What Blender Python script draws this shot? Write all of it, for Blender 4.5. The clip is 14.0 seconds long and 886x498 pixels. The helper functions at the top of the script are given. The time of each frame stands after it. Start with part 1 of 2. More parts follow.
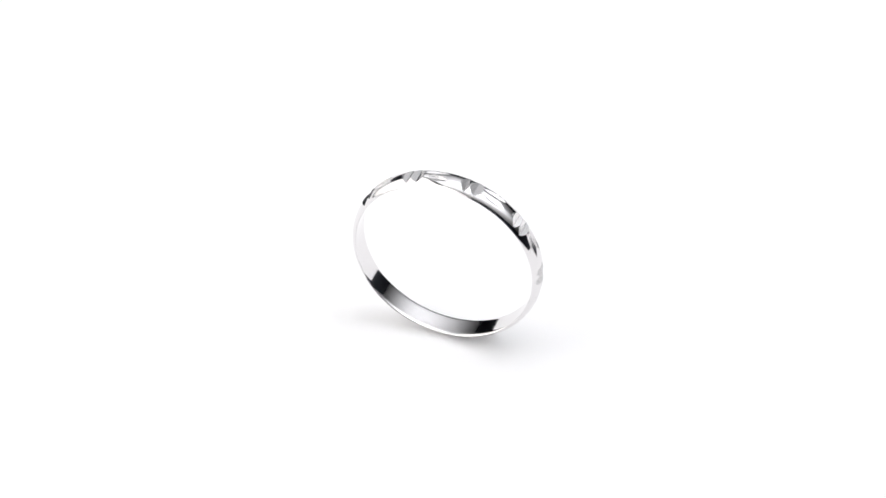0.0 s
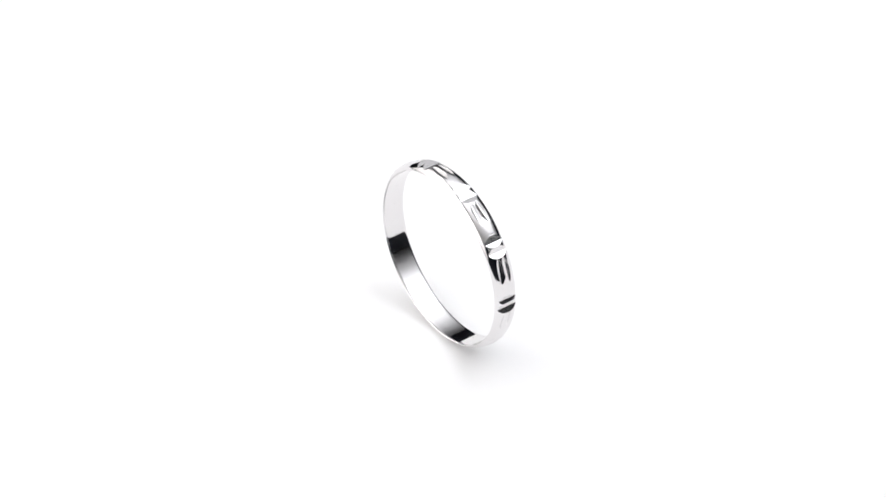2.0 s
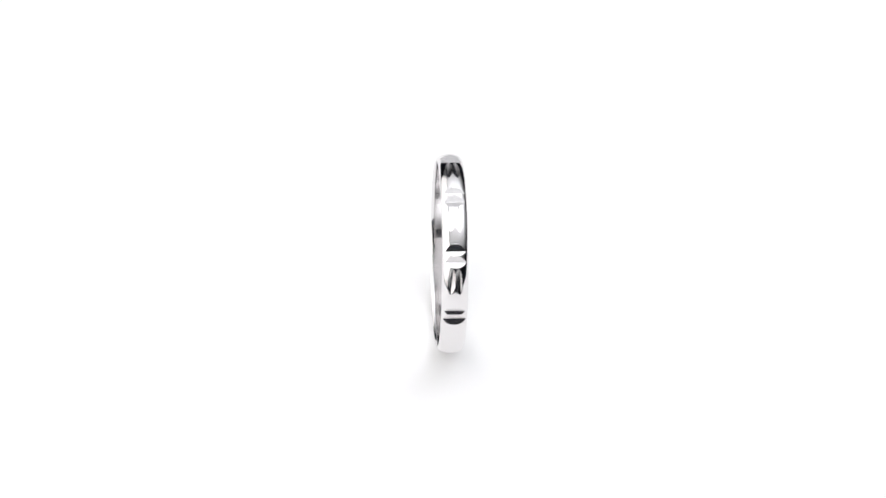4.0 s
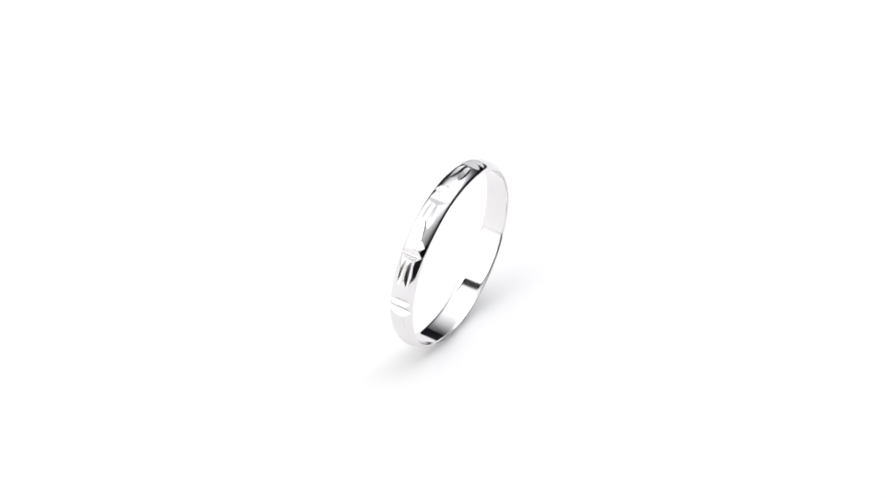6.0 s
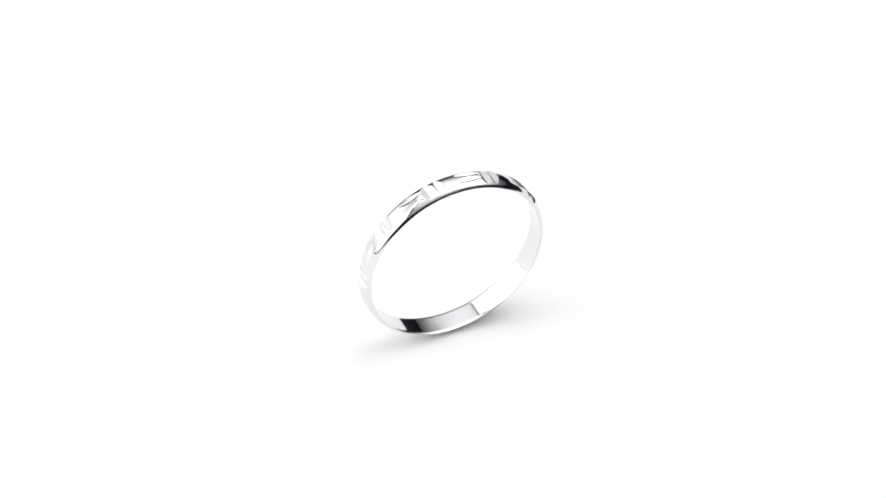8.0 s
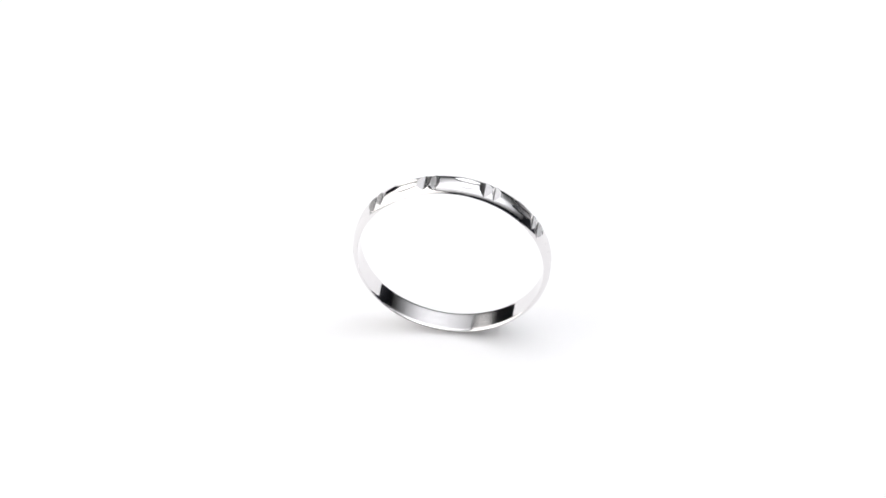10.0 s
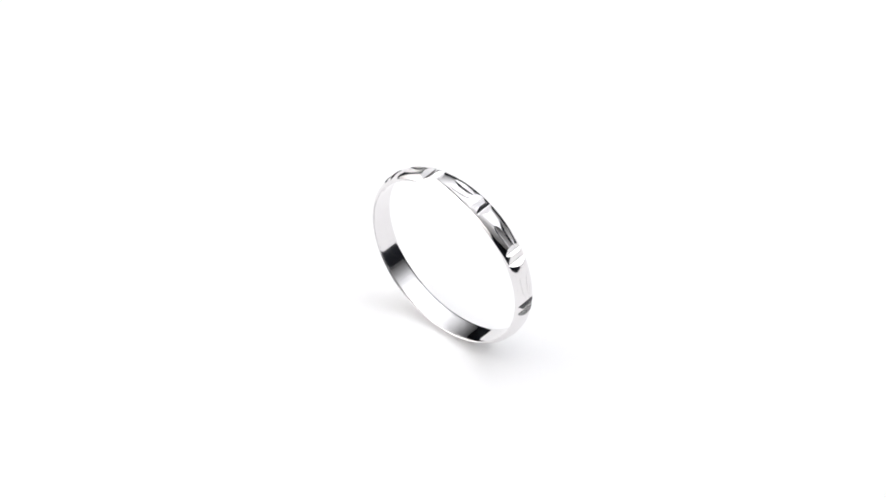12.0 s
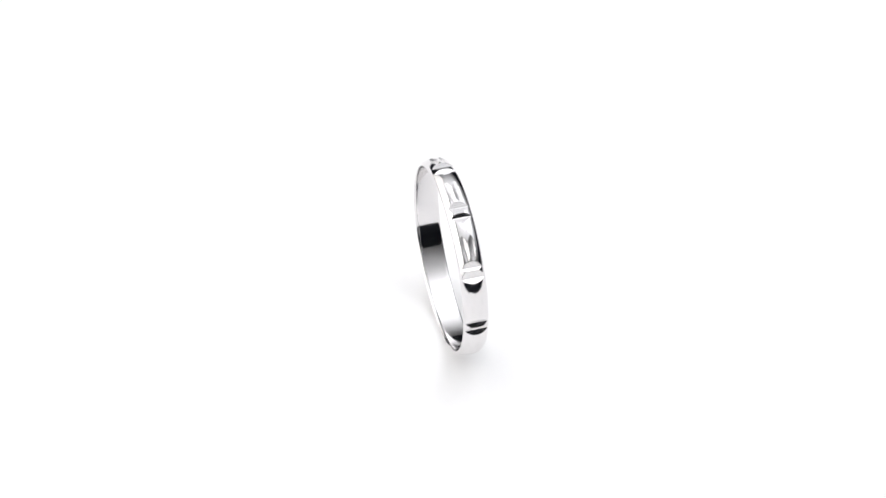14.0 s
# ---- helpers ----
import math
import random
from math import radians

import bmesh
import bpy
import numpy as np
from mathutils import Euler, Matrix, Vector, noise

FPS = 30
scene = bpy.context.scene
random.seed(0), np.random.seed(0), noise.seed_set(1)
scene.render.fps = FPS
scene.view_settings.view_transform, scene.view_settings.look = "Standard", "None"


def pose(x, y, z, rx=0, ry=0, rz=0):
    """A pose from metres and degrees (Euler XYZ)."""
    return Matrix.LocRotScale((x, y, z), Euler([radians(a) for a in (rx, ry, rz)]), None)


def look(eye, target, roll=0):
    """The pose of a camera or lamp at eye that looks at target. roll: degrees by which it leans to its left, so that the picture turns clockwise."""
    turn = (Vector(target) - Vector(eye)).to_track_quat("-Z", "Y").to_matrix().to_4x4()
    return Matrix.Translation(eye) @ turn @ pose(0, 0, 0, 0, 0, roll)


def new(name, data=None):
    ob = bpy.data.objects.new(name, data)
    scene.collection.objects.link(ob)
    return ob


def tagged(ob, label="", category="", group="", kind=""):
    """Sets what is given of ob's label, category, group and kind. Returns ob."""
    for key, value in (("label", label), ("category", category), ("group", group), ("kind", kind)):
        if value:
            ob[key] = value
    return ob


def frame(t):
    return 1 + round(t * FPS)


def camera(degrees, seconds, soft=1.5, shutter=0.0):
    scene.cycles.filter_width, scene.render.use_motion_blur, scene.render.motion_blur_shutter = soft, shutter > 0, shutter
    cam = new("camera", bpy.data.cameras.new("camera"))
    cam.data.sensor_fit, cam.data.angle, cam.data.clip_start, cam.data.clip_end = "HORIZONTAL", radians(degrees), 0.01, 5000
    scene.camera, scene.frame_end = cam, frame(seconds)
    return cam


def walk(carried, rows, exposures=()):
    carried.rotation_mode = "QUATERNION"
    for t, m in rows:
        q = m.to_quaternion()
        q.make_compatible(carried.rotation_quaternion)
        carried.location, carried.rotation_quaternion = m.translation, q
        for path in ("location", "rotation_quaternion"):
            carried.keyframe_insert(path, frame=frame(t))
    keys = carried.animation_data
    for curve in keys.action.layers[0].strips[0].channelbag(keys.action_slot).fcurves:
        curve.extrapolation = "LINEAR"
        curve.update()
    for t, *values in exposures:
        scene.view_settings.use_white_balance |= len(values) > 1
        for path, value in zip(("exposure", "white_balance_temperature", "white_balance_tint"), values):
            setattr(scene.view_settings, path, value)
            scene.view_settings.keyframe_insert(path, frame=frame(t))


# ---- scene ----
# camera on a tripod, looking down at a ring that turns slowly on a white table
TILT, DIST = radians(42.22), 0.376
cam = camera(13.55, 14.0, 1.65)
AHEAD = Vector((0, math.cos(TILT), -math.sin(TILT)))
UPWARD = Vector((0, math.sin(TILT), math.cos(TILT)))
AIM = Vector((0, 0, 0.010)) + Vector((-0.000674, 0, 0)) + UPWARD * 0.000676
EYE = AIM - AHEAD * DIST
CAM_POSE = look(EYE, AIM, 1.03)
walk(cam, [(0, CAM_POSE), (14.0, CAM_POSE)])

# a closed room: the only light is that of the softboxes
world = bpy.data.worlds.new("world")
scene.world = world
world.use_nodes = True
world.node_tree.nodes["Background"].inputs[0].default_value = (0.5, 0.52, 0.56, 1)
world.node_tree.nodes["Background"].inputs[1].default_value = 0.02
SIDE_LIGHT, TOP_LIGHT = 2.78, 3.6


# ---------------------------------------------------------------- materials
def material(name):
    m = bpy.data.materials.new(name)
    m.use_nodes = True
    return m, m.node_tree.nodes, m.node_tree.links, m.node_tree.nodes["Principled BSDF"]


def surface(name, low, high, rough, metal=0.0, scale=40.0, bump=0.0, bump_scale=300.0, spread=0.08):
    """A paint, board or metal: two tones by a soft noise, grain and uneven gloss by a fine one."""
    m, nodes, links, b = material(name)
    place = nodes.new("ShaderNodeTexCoord")
    wide, fine = nodes.new("ShaderNodeTexNoise"), nodes.new("ShaderNodeTexNoise")
    wide.inputs["Scale"].default_value, wide.inputs["Detail"].default_value = scale, 4
    fine.inputs["Scale"].default_value, fine.inputs["Detail"].default_value = bump_scale, 6
    ramp = nodes.new("ShaderNodeValToRGB")
    ramp.color_ramp.elements[0].position, ramp.color_ramp.elements[1].position = 0.35, 0.65
    ramp.color_ramp.elements[0].color, ramp.color_ramp.elements[1].color = (*low, 1), (*high, 1)
    gloss = nodes.new("ShaderNodeMapRange")
    gloss.inputs["To Min"].default_value, gloss.inputs["To Max"].default_value = max(0, rough - spread), rough + spread
    relief = nodes.new("ShaderNodeBump")
    relief.inputs["Strength"].default_value, relief.inputs["Distance"].default_value = bump, 0.0002
    for n in (wide, fine):
        links.new(place.outputs["Object"], n.inputs["Vector"])
    links.new(wide.outputs["Fac"], ramp.inputs["Fac"])
    links.new(ramp.outputs["Color"], b.inputs["Base Color"])
    links.new(fine.outputs["Fac"], gloss.inputs["Value"])
    links.new(gloss.outputs["Result"], b.inputs["Roughness"])
    links.new(fine.outputs["Fac"], relief.inputs["Height"])
    links.new(relief.outputs["Normal"], b.inputs["Normal"])
    b.inputs["Metallic"].default_value = metal
    return m


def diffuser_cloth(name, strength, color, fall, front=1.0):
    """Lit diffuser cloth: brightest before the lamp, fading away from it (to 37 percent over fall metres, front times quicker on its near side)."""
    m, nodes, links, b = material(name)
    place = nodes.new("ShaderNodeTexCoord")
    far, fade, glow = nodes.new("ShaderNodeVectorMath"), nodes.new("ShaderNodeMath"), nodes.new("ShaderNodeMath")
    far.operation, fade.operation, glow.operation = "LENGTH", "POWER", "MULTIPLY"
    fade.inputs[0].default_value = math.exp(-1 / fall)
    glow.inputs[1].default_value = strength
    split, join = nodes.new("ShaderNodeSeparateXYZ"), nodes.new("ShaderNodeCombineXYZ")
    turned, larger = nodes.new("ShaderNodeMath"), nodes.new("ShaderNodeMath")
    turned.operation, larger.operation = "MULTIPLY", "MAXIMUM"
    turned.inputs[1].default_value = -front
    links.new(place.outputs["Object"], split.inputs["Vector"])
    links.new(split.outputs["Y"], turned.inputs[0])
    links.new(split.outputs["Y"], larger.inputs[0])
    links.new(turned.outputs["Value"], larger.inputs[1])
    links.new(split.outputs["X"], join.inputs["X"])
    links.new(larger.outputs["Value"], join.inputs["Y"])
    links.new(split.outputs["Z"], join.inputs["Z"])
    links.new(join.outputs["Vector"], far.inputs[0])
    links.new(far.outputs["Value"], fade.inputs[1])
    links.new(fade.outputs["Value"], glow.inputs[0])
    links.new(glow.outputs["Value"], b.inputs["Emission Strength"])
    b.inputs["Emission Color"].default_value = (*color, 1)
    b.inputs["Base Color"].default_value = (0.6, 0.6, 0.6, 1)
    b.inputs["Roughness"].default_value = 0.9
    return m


def silver(name, rough, line_scale=0.0, line_depth=0.0, ripple=0.0):
    """Polished silver: faint haze and hairlines; line_scale: the parallel marks that a cutter leaves."""
    m, nodes, links, b = material(name)
    b.inputs["Metallic"].default_value = 1.0
    place = nodes.new("ShaderNodeTexCoord")
    haze = nodes.new("ShaderNodeTexNoise")
    haze.inputs["Scale"].default_value, haze.inputs["Detail"].default_value = 700, 5
    tone = nodes.new("ShaderNodeValToRGB")
    tone.color_ramp.elements[0].color, tone.color_ramp.elements[1].color = (0.772, 0.756, 0.757, 1), (0.822, 0.808, 0.808, 1)
    gloss = nodes.new("ShaderNodeMapRange")
    gloss.inputs["To Min"].default_value, gloss.inputs["To Max"].default_value = rough * 0.4, rough * 1.6
    soft = nodes.new("ShaderNodeTexNoise")
    soft.inputs["Scale"].default_value, soft.inputs["Detail"].default_value = 260, 2
    wavy = nodes.new("ShaderNodeBump")
    wavy.inputs["Strength"].default_value, wavy.inputs["Distance"].default_value = 1.0, ripple
    links.new(place.outputs["Object"], haze.inputs["Vector"])
    links.new(place.outputs["Object"], soft.inputs["Vector"])
    links.new(haze.outputs["Fac"], tone.inputs["Fac"])
    links.new(haze.outputs["Fac"], gloss.inputs["Value"])
    links.new(tone.outputs["Color"], b.inputs["Base Color"])
    links.new(gloss.outputs["Result"], b.inputs["Roughness"])
    links.new(soft.outputs["Fac"], wavy.inputs["Height"])
    last = wavy
    if line_scale:
        stretch = nodes.new("ShaderNodeMapping")
        stretch.inputs["Scale"].default_value = (line_scale, line_scale * 0.02, line_scale)
        lines = nodes.new("ShaderNodeTexNoise")
        lines.inputs["Scale"].default_value, lines.inputs["Detail"].default_value = 1.0, 3
        marks = nodes.new("ShaderNodeBump")
        marks.inputs["Strength"].default_value, marks.inputs["Distance"].default_value = 1.0, line_depth
        links.new(place.outputs["Object"], stretch.inputs["Vector"])
        links.new(stretch.outputs["Vector"], lines.inputs["Vector"])
        links.new(lines.outputs["Fac"], marks.inputs["Height"])
        links.new(wavy.outputs["Normal"], marks.inputs["Normal"])
        last = marks
    links.new(last.outputs["Normal"], b.inputs["Normal"])
    return m


TABLE_WHITE = surface("white_acrylic", (0.892, 0.886, 0.888), (0.91, 0.906, 0.908), 0.75, 0, 9, 0.03, 1500, 0.05)
ROOM_DARK = surface("dark_wall_paint", (0.045, 0.05, 0.065), (0.065, 0.071, 0.088), 0.8, 0, 3, 0.1, 60)
ROOM_FLOOR = surface("dark_carpet", (0.02, 0.02, 0.022), (0.035, 0.034, 0.035), 0.9, 0, 6, 0.4, 300)
CLOTH_BLACK = surface("black_nylon", (0.012, 0.012, 0.013), (0.02, 0.02, 0.022), 0.6, 0, 30, 0.2, 900)
POLE_METAL = surface("black_steel_tube", (0.02, 0.02, 0.02), (0.04, 0.04, 0.04), 0.35, 0.6, 50, 0.02, 500)
LEG_WHITE = surface("white_lacquer", (0.75, 0.75, 0.75), (0.8, 0.8, 0.8), 0.4, 0, 20, 0.02, 500)
SIDE_CLOTH = diffuser_cloth("side_softbox_cloth", SIDE_LIGHT, (1.0, 0.985, 0.97), 0.8, 2.6)
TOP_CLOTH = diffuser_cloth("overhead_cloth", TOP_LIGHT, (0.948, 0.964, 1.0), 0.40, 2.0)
BAND_SILVER = silver("polished_silver", 0.08, 0, 0, 0.000002)
CUT_SILVER = silver("bright_cut_silver", 0.19, 6000, 0.000009, 0)


# ---------------------------------------------------------------- building
def part(name, bm, mat, parent=None, label="", m=None, smooth=False):
    """Links a bmesh as one mesh object, under a thing or a part."""
    me = bpy.data.meshes.new(name)
    bm.normal_update()
    bm.to_mesh(me)
    bm.free()
    me.materials.append(mat)
    if smooth:
        me.shade_smooth()
    ob = new(name, me)
    ob.parent = parent
    if m is not None:
        ob.matrix_basis = m
    if label:
        tagged(ob, label)
    return ob


def box(sx, sy, sz, bevel=0.0, at=(0, 0, 0)):
    bm = bmesh.new()
    bmesh.ops.create_cube(bm, size=1, matrix=Matrix.Translation(at) @ Matrix.Diagonal((sx, sy, sz, 1)))
    if bevel:
        bmesh.ops.bevel(bm, geom=bm.edges[:], offset=bevel, segments=2, affect="EDGES")
    return bm


def tube(radius, length, at=(0, 0, 0), sides=20):
    bm = bmesh.new()
    bmesh.ops.create_cone(bm, cap_ends=True, segments=sides, radius1=radius, radius2=radius, depth=length,
                          matrix=Matrix.Translation(at))
    return bm


# ---------------------------------------------------------------- room
FLOOR_Z, CEIL_Z, HALF = -0.75, 1.75, 2.0
tagged(part("floor", box(2 * HALF + 0.2, 2 * HALF + 0.2, 0.1, 0, (0, 0, FLOOR_Z - 0.05)), ROOM_FLOOR),
       "dark grey studio floor", "floor", kind="structure")
tagged(part("ceiling", box(2 * HALF + 0.2, 2 * HALF + 0.2, 0.1, 0, (0, 0, CEIL_Z + 0.05)), ROOM_DARK),
       "dark unlit studio ceiling", "ceiling", kind="structure")
for name, x, y, sx, sy in (("wall_north", 0, HALF + 0.05, 2 * HALF, 0.1), ("wall_south", 0, -HALF - 0.05, 2 * HALF, 0.1),
                           ("wall_east", HALF + 0.05, 0, 0.1, 2 * HALF + 0.2), ("wall_west", -HALF - 0.05, 0, 0.1, 2 * HALF + 0.2)):
    tagged(part(name, box(sx, sy, CEIL_Z - FLOOR_Z, 0, (x, y, (CEIL_Z + FLOOR_Z) / 2)), ROOM_DARK),
           "plain dark grey studio wall", "wall", kind="structure")


TOP_Z = -0.05


def make_table():
    table = new("table")
    table.matrix_basis = pose(0, 0, FLOOR_Z)
    high = TOP_Z - FLOOR_Z
    part("tabletop", box(1.54, 1.54, 0.03, 0.003, (0, 0, high - 0.015)), TABLE_WHITE, table, "white laminate tabletop")
    for x in (-0.68, 0.68):
        for y in (-0.68, 0.68):
            part("leg", box(0.05, 0.05, high - 0.03, 0.004, (x, y, (high - 0.03) / 2)), POLE_METAL, table)
    return tagged(table, "white-topped studio table with black legs under the turntable", "table")


def lathe(profile, sides=128):
    """A solid of revolution about z from (radius, height) pairs, closed at the axis."""
    bm = bmesh.new()
    rings = []
    for r, z in profile:
        rings.append([bm.verts.new((r * math.cos(2 * math.pi * k / sides), r * math.sin(2 * math.pi * k / sides), z)) for k in range(sides)])
    for a, b in zip(rings, rings[1:]):
        for k in range(sides):
            bm.faces.new((a[k], a[(k + 1) % sides], b[(k + 1) % sides], b[k]))
    bm.faces.new(rings[0])
    bm.faces.new(rings[-1])
    bmesh.ops.recalc_face_normals(bm, faces=bm.faces[:])
    return bm


def make_turntable():
    """A round white platter with a rounded rim on a slimmer base; its top is z = 0."""
    turntable = new("turntable")
    turntable.matrix_basis = pose(0, 0, TOP_Z)
    h = -TOP_Z
    part("platter", lathe([(0.213, h - 0.012), (0.218, h - 0.011), (0.220, h - 0.003), (0.2192, h - 0.0009), (0.2175, h)]),
         TABLE_WHITE, turntable, "seamless matte white platter")
    part("base", lathe([(0.16, 0.0), (0.162, 0.002), (0.162, h - 0.015), (0.158, h - 0.012)]), LEG_WHITE, turntable)
    return tagged(turntable, "plain matte white turntable that carries the ring", "turntable")


make_table()
TURNTABLE = make_turntable()


def make_softbox(center, target, width, height, cloth, label):
    """A softbox on a stand: cloth front, black tapered housing, pole down to three feet on the floor."""
    softbox = new("softbox")
    softbox.matrix_basis = pose(center[0], center[1], FLOOR_Z)
    head = look((0, 0, center[2] - FLOOR_Z), (target[0] - center[0], target[1] - center[1], target[2] - FLOOR_Z))
    part("diffuser", box(width, height, 0.002, 0, (0, 0, 0)), cloth, softbox, "glowing white diffuser cloth", head)
    bm = bmesh.new()
    rings = []
    lip, deep = 0.02, 0.22
    for w, h, z in ((width, height, 0.001), (width, height, -0.012), (width + lip, height + lip, -0.012),
                    (width + lip, height + lip, 0.012), (width * 0.3, height * 0.3, deep)):
        rings.append([bm.verts.new((sx * w / 2, sy * h / 2, z)) for sx, sy in ((-1, -1), (1, -1), (1, 1), (-1, 1))])
    for a, b in zip(rings, rings[1:]):
        for i in range(4):
            bm.faces.new((a[i], a[(i + 1) % 4], b[(i + 1) % 4], b[i]))
    bm.faces.new(rings[-1])
    bmesh.ops.recalc_face_normals(bm, faces=bm.faces[:])
    part("housing", bm, CLOTH_BLACK, softbox, "black nylon housing", head)
    back = head @ Vector((0, 0, deep))
    part("pole", tube(0.012, back.z, (back.x, back.y, back.z / 2)), POLE_METAL, softbox)
    for k in range(3):
        a = 2 * math.pi * k / 3 + 0.4
        leg = tube(0.009, 0.32, (0, 0, 0.16))
        part("leg", leg, POLE_METAL, softbox, m=Matrix.Translation((back.x, back.y, 0.13)) @
             Matrix.Rotation(a, 4, "Z") @ Matrix.Rotation(radians(112), 4, "Y"))
    return tagged(softbox, label, "softbox")


make_softbox((-0.567, -0.275, 0.299), (0, -0.275, -0.119), 2.05, 0.80, SIDE_CLOTH,
             "large lit softbox with black housing leaning over the table")


def make_overhead_light():
    """A wide framed diffusion sheet hung from the ceiling on rods, cut back beside the softbox, lit by a lamp behind it."""
    x0, x1, x_far = -0.27, 1.95, -0.95
    y0, y_far, y1, z = -1.1, 1.05, 1.8, 0.64
    light = new("overhead_light")
    hx, hy = 0.32, 0.08
    light.matrix_basis = pose(hx, hy, z)
    outline = [(x0, y0), (x1, y0), (x1, y1), (x_far, y1), (x_far, y_far), (-0.42, 0.46), (x0, 0.15)]
    bm = bmesh.new()
    sheet = bm.faces.new([bm.verts.new((x - hx, y - hy, 0)) for x, y in outline])
    lifted = bmesh.ops.extrude_face_region(bm, geom=[sheet])["geom"]
    bmesh.ops.translate(bm, vec=(0, 0, 0.002), verts=[v for v in lifted if isinstance(v, bmesh.types.BMVert)])
    bmesh.ops.recalc_face_normals(bm, faces=bm.faces[:])
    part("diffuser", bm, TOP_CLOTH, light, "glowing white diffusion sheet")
    for (ax, ay), (bx, by) in zip(outline, outline[1:] + outline[:1]):
        bar = box(math.hypot(bx - ax, by - ay) - 0.004, 0.02, 0.02, 0.002)
        part("frame_bar", bar, POLE_METAL, light,
             m=Matrix.Translation(((ax + bx) / 2 - hx, (ay + by) / 2 - hy, 0.0135)) @ Matrix.Rotation(math.atan2(by - ay, bx - ax), 4, "Z"))
    for x, y in ((x0, y0), (x1, y0), (x_far, y1), (x1, y1), (x0, 0.15)):
        part("rod", tube(0.004, CEIL_Z - z - 0.02, (x - hx, y - hy, (CEIL_Z - z) / 2 + 0.01), 10), POLE_METAL, light)
    return tagged(light, "wide lit diffusion sheet in a black frame hung over the table", "overhead light")


make_overhead_light()

# ---------------------------------------------------------------- the ring
R_OUT, R_IN, HALF_W, DOME = 0.01010, 0.00941, 0.00126, 0.00044
REPEATS, FIRST = 10, radians(13.8)
# the four facets of each motif in order, in degrees: cut by hand, no two alike
SLOPES = ((25, 41, 18, 18), (19, 28, 22, 26), (24, 25, 20, 32), (25, 28, 23, 28), (27, 30, 24, 27),
          (26, 29, 25, 29), (29, 26, 27, 27), (35, 24, 31, 28), (37, 17, 32, 20), (24, 32, 18, 19))
STEPS, ACROSS = 2880, 80


def ring_surface(theta, y):
    """Radius of the worked outer face and which cut made it: 0 for the domed band, then the cuts one by one."""
    best = R_OUT - DOME * np.abs(y / HALF_W) ** 2.6
    # the last rounding towards the edges
    best = best - 0.00006 * np.clip((np.abs(y) / HALF_W - 0.86) / 0.14, 0, 1) ** 2
    owner = np.zeros(best.shape, int)
    cut, kinds = 0, []
    for k in range(REPEATS):
        middle = FIRST + 2 * math.pi * k / REPEATS
        turn = (theta - middle + math.pi) % (2 * math.pi) - math.pi
        near = np.abs(turn) < radians(30)
        # two crossing V-grooves: a steep outer facet and a shallower inner one each
        for side in (-1, 1):
            cut += 1
            kinds.append("facet_groove")
            valley = side * radians(3.1)
            d = (turn - valley) * side
            steep, rise = (radians(v) for v in (SLOPES[k][:2] if side < 0 else SLOPES[k][:1:-1]))
            deep = min(0.00036, max(0.00026, 0.00061 * math.tan(steep)))
            if side < 0:
                end = -radians(3.45) - deep / math.tan(steep) / R_OUT
            low = R_OUT - deep
            outer = low * math.cos(steep) / np.cos(np.clip(d + steep, -1.2, 1.2))
            inner = low * math.cos(rise) / np.cos(np.clip(-d + rise, -1.2, 1.2))
            radius = np.where(d > 0, outer, inner)
            mask = near & (radius < best)
            best, owner = np.where(mask, radius, best), np.where(mask, cut, owner)
        # two leaf-shaped gouges side by side
        for side in (-1, 1):
            cut += 1
            kinds.append("leaf_cut")
            along = (turn - radians(16.4 if k == 7 else 14.2)) * R_OUT
            line = side * (0.00042 + 0.06 * along)
            deep = 0.00017 + DOME * (0.00042 / HALF_W) ** 2.6
            # a round-nosed cutter: hollow in the middle, straighter flanks
            across = np.sqrt((y - line) ** 2 + 0.00007 ** 2) - 0.00007
            radius = R_OUT - deep + along ** 2 / (2 * (0.0080 if k == 7 else 0.0056)) + across * 0.45
            mask = near & (radius < best) & (np.abs(along) < 0.0018)
            best, owner = np.where(mask, radius, best), np.where(mask, cut, owner)
        # a fine nick before the motif, on one of them a second, shorter one
        for place, depth in (((end, 0.000026),) if k != 2 else ()) + (((-radians(12), 0.000014),) if k == 9 else ()):
            cut += 1
            kinds.append("nick")
            d = turn - place
            radius = R_OUT - depth + np.abs(d) * R_OUT * 0.42
            mask = near & (radius < best)
            best, owner = np.where(mask, radius, best), np.where(mask, cut, owner)
    return best, owner, kinds


def mesh_from(name, verts, quads, mat):
    used, inverse = np.unique(quads, return_inverse=True)
    me = bpy.data.meshes.new(name)
    me.from_pydata(verts[used].tolist(), [], inverse.reshape(-1, 4).tolist())
    me.materials.append(mat)
    me.shade_smooth()
    return me


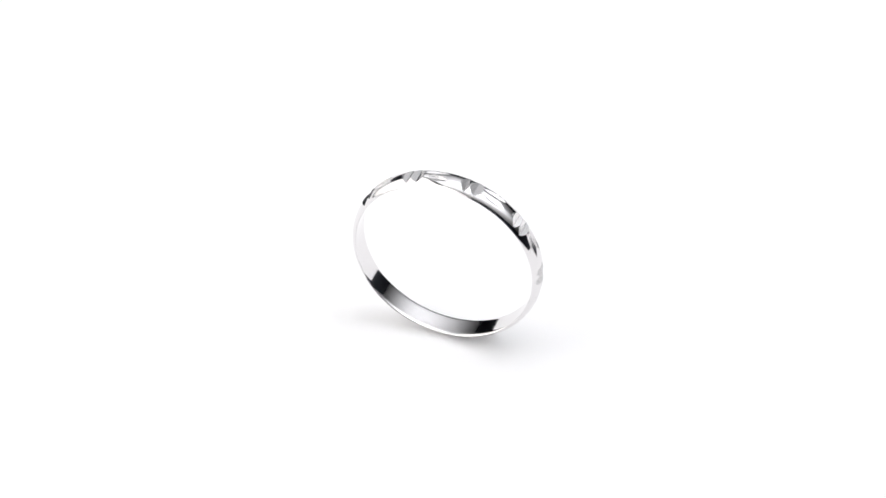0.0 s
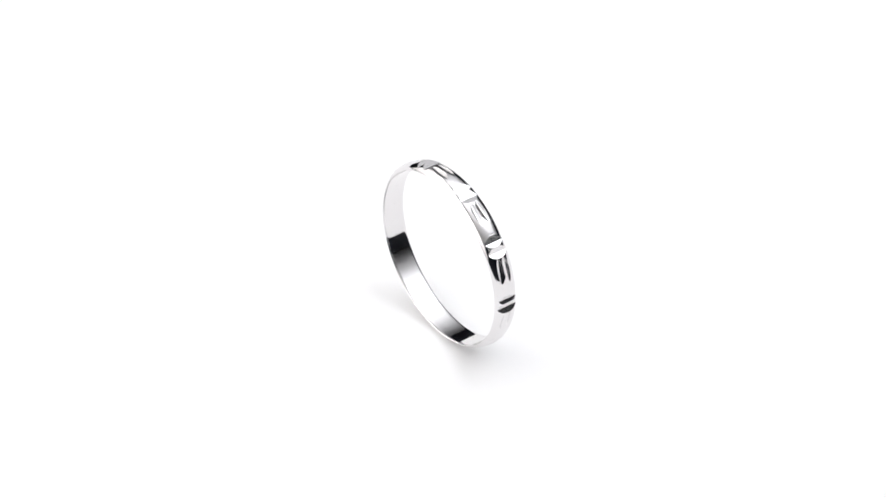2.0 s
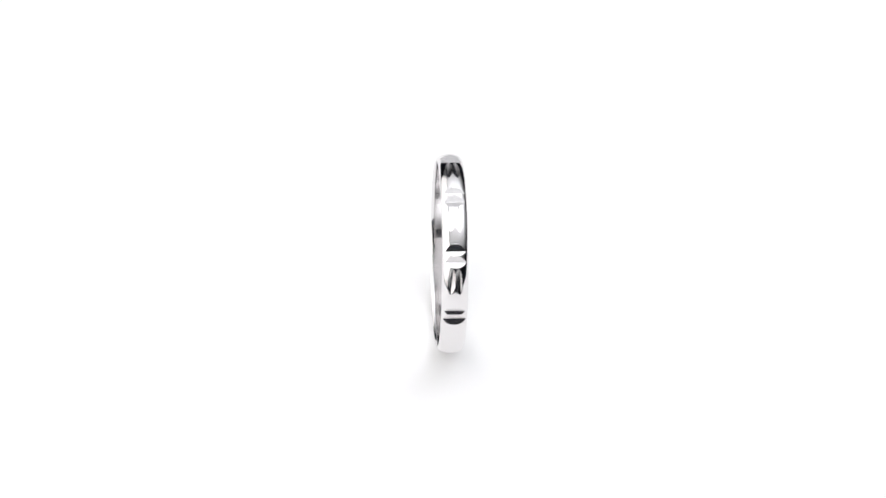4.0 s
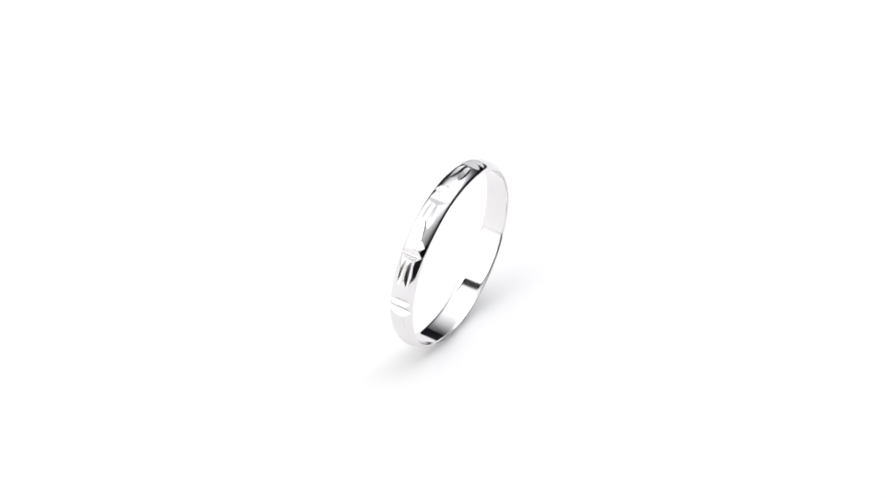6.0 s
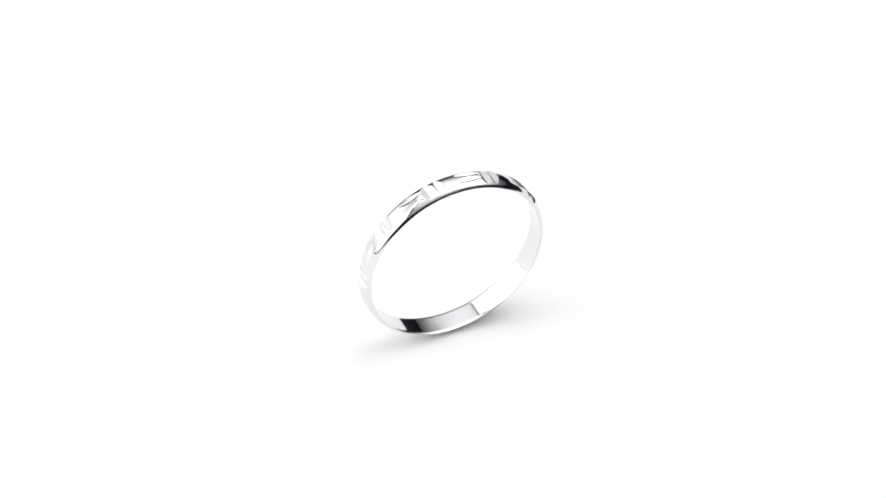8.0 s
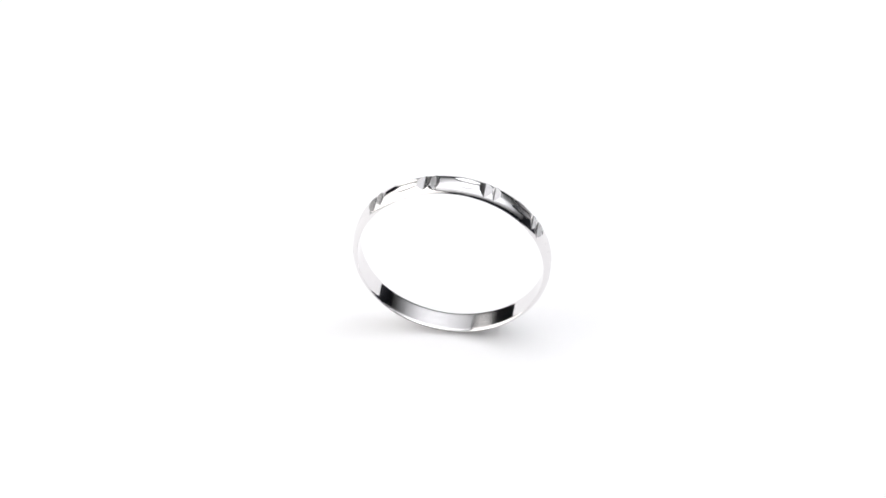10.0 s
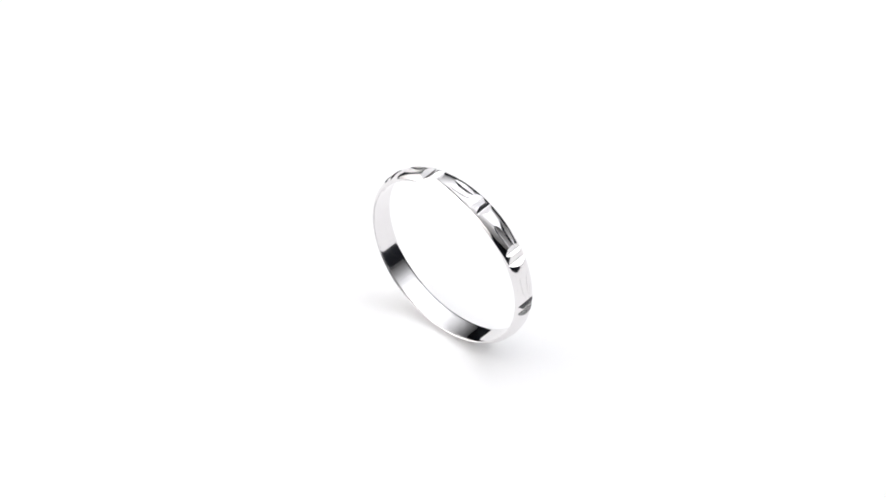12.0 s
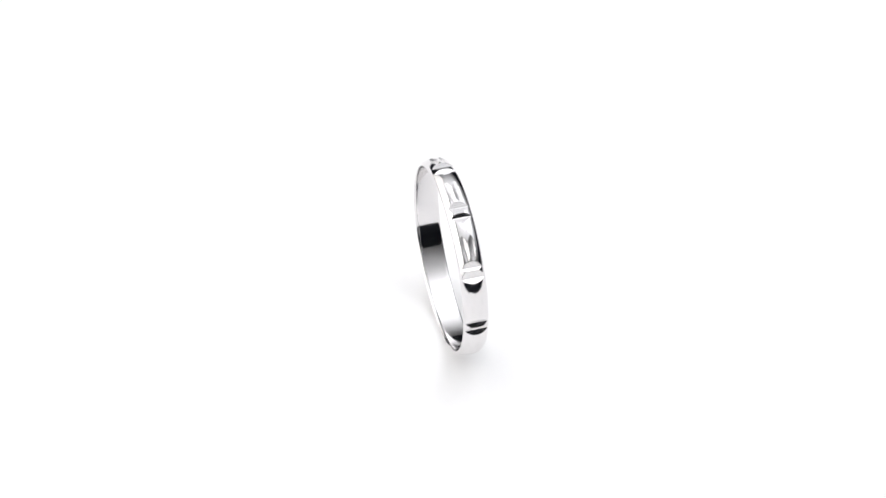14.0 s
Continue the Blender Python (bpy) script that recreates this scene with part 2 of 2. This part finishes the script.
def make_ring():
    ring = new("ring")
    theta = np.linspace(0, 2 * math.pi, STEPS, endpoint=False)
    y = HALF_W * np.sin(np.linspace(-1, 1, ACROSS + 1) * math.pi / 2 * 0.9) / math.sin(math.pi / 2 * 0.9)
    T, Y = np.meshgrid(theta, y, indexing="ij")
    radius, _, kinds = ring_surface(T, Y)
    mid_t = theta + math.pi / STEPS
    MT, MY = np.meshgrid(mid_t, (y[1:] + y[:-1]) / 2, indexing="ij")
    _, owner, _ = ring_surface(MT, MY)
    # closing profile: rounded edges and a flat, slightly eased inside
    r_edge = radius[0, 0]
    wall = []
    high, wide = 0.00012, 0.00034
    for a in np.linspace(0, 90, 9):
        wall.append((R_IN + high - high * math.sin(radians(a)), HALF_W + 0.00004 - wide + wide * math.cos(radians(a))))
    half = [(r_edge - 0.00005, HALF_W + 0.00003)] + wall
    inside = half + [(R_IN, v) for v in np.linspace(HALF_W * 0.7, -HALF_W * 0.7, 9)] + [(r, -v) for r, v in reversed(half)]
    n_in = len(inside)
    IR = np.repeat(np.array([r for r, _ in inside])[None], STEPS, 0)
    IY = np.repeat(np.array([v for _, v in inside])[None], STEPS, 0)
    RR, YY = np.concatenate([radius, IR], 1), np.concatenate([Y, IY], 1)
    row = RR.shape[1]
    TT = np.repeat(theta[:, None], row, 1)
    verts = np.stack([RR * np.sin(TT), YY, R_OUT + RR * np.cos(TT)], -1).reshape(-1, 3)
    i = np.arange(STEPS)[:, None]
    j = np.arange(row)[None]
    quads = np.stack([i * row + j, i * row + (j + 1) % row, (i + 1) % STEPS * row + (j + 1) % row, (i + 1) % STEPS * row + j], -1)
    who = np.zeros((STEPS, row), int)
    who[:, :ACROSS] = owner
    quads, who = quads.reshape(-1, 4), who.reshape(-1)
    band = new("band", mesh_from("band", verts, quads[who == 0], BAND_SILVER))
    band.parent = ring
    tagged(band, "mirror-polished domed silver band")
    for number, kind in enumerate(kinds, 1):
        chosen = quads[who == number]
        if len(chosen):
            ob = new(kind, mesh_from(kind, verts, chosen, CUT_SILVER))
            ob.parent = ring
            tagged(ob, {"facet_groove": "bright-cut V-groove across the band", "leaf_cut": "leaf-shaped bright-cut gouge",
                        "nick": "short fine cut"}[kind])
    return tagged(ring, "thin polished silver ring with bright-cut facets, standing on edge on white", "ring")


RING = make_ring()


def motions():
    rows = []
    for k in range(29):
        t = k * 0.5
        rows.append((t, pose(0, 0, 0, 0, 0, -19.44 - 16.761 * t) @ pose(-0.000222, -0.000284, 0.00003, -1.40)))
    walk(RING, rows)
    walk(TURNTABLE, [(k * 0.5, pose(0, 0, TOP_Z, 0, 0, -19.44 - 16.761 * k * 0.5)) for k in range(29)])


motions()
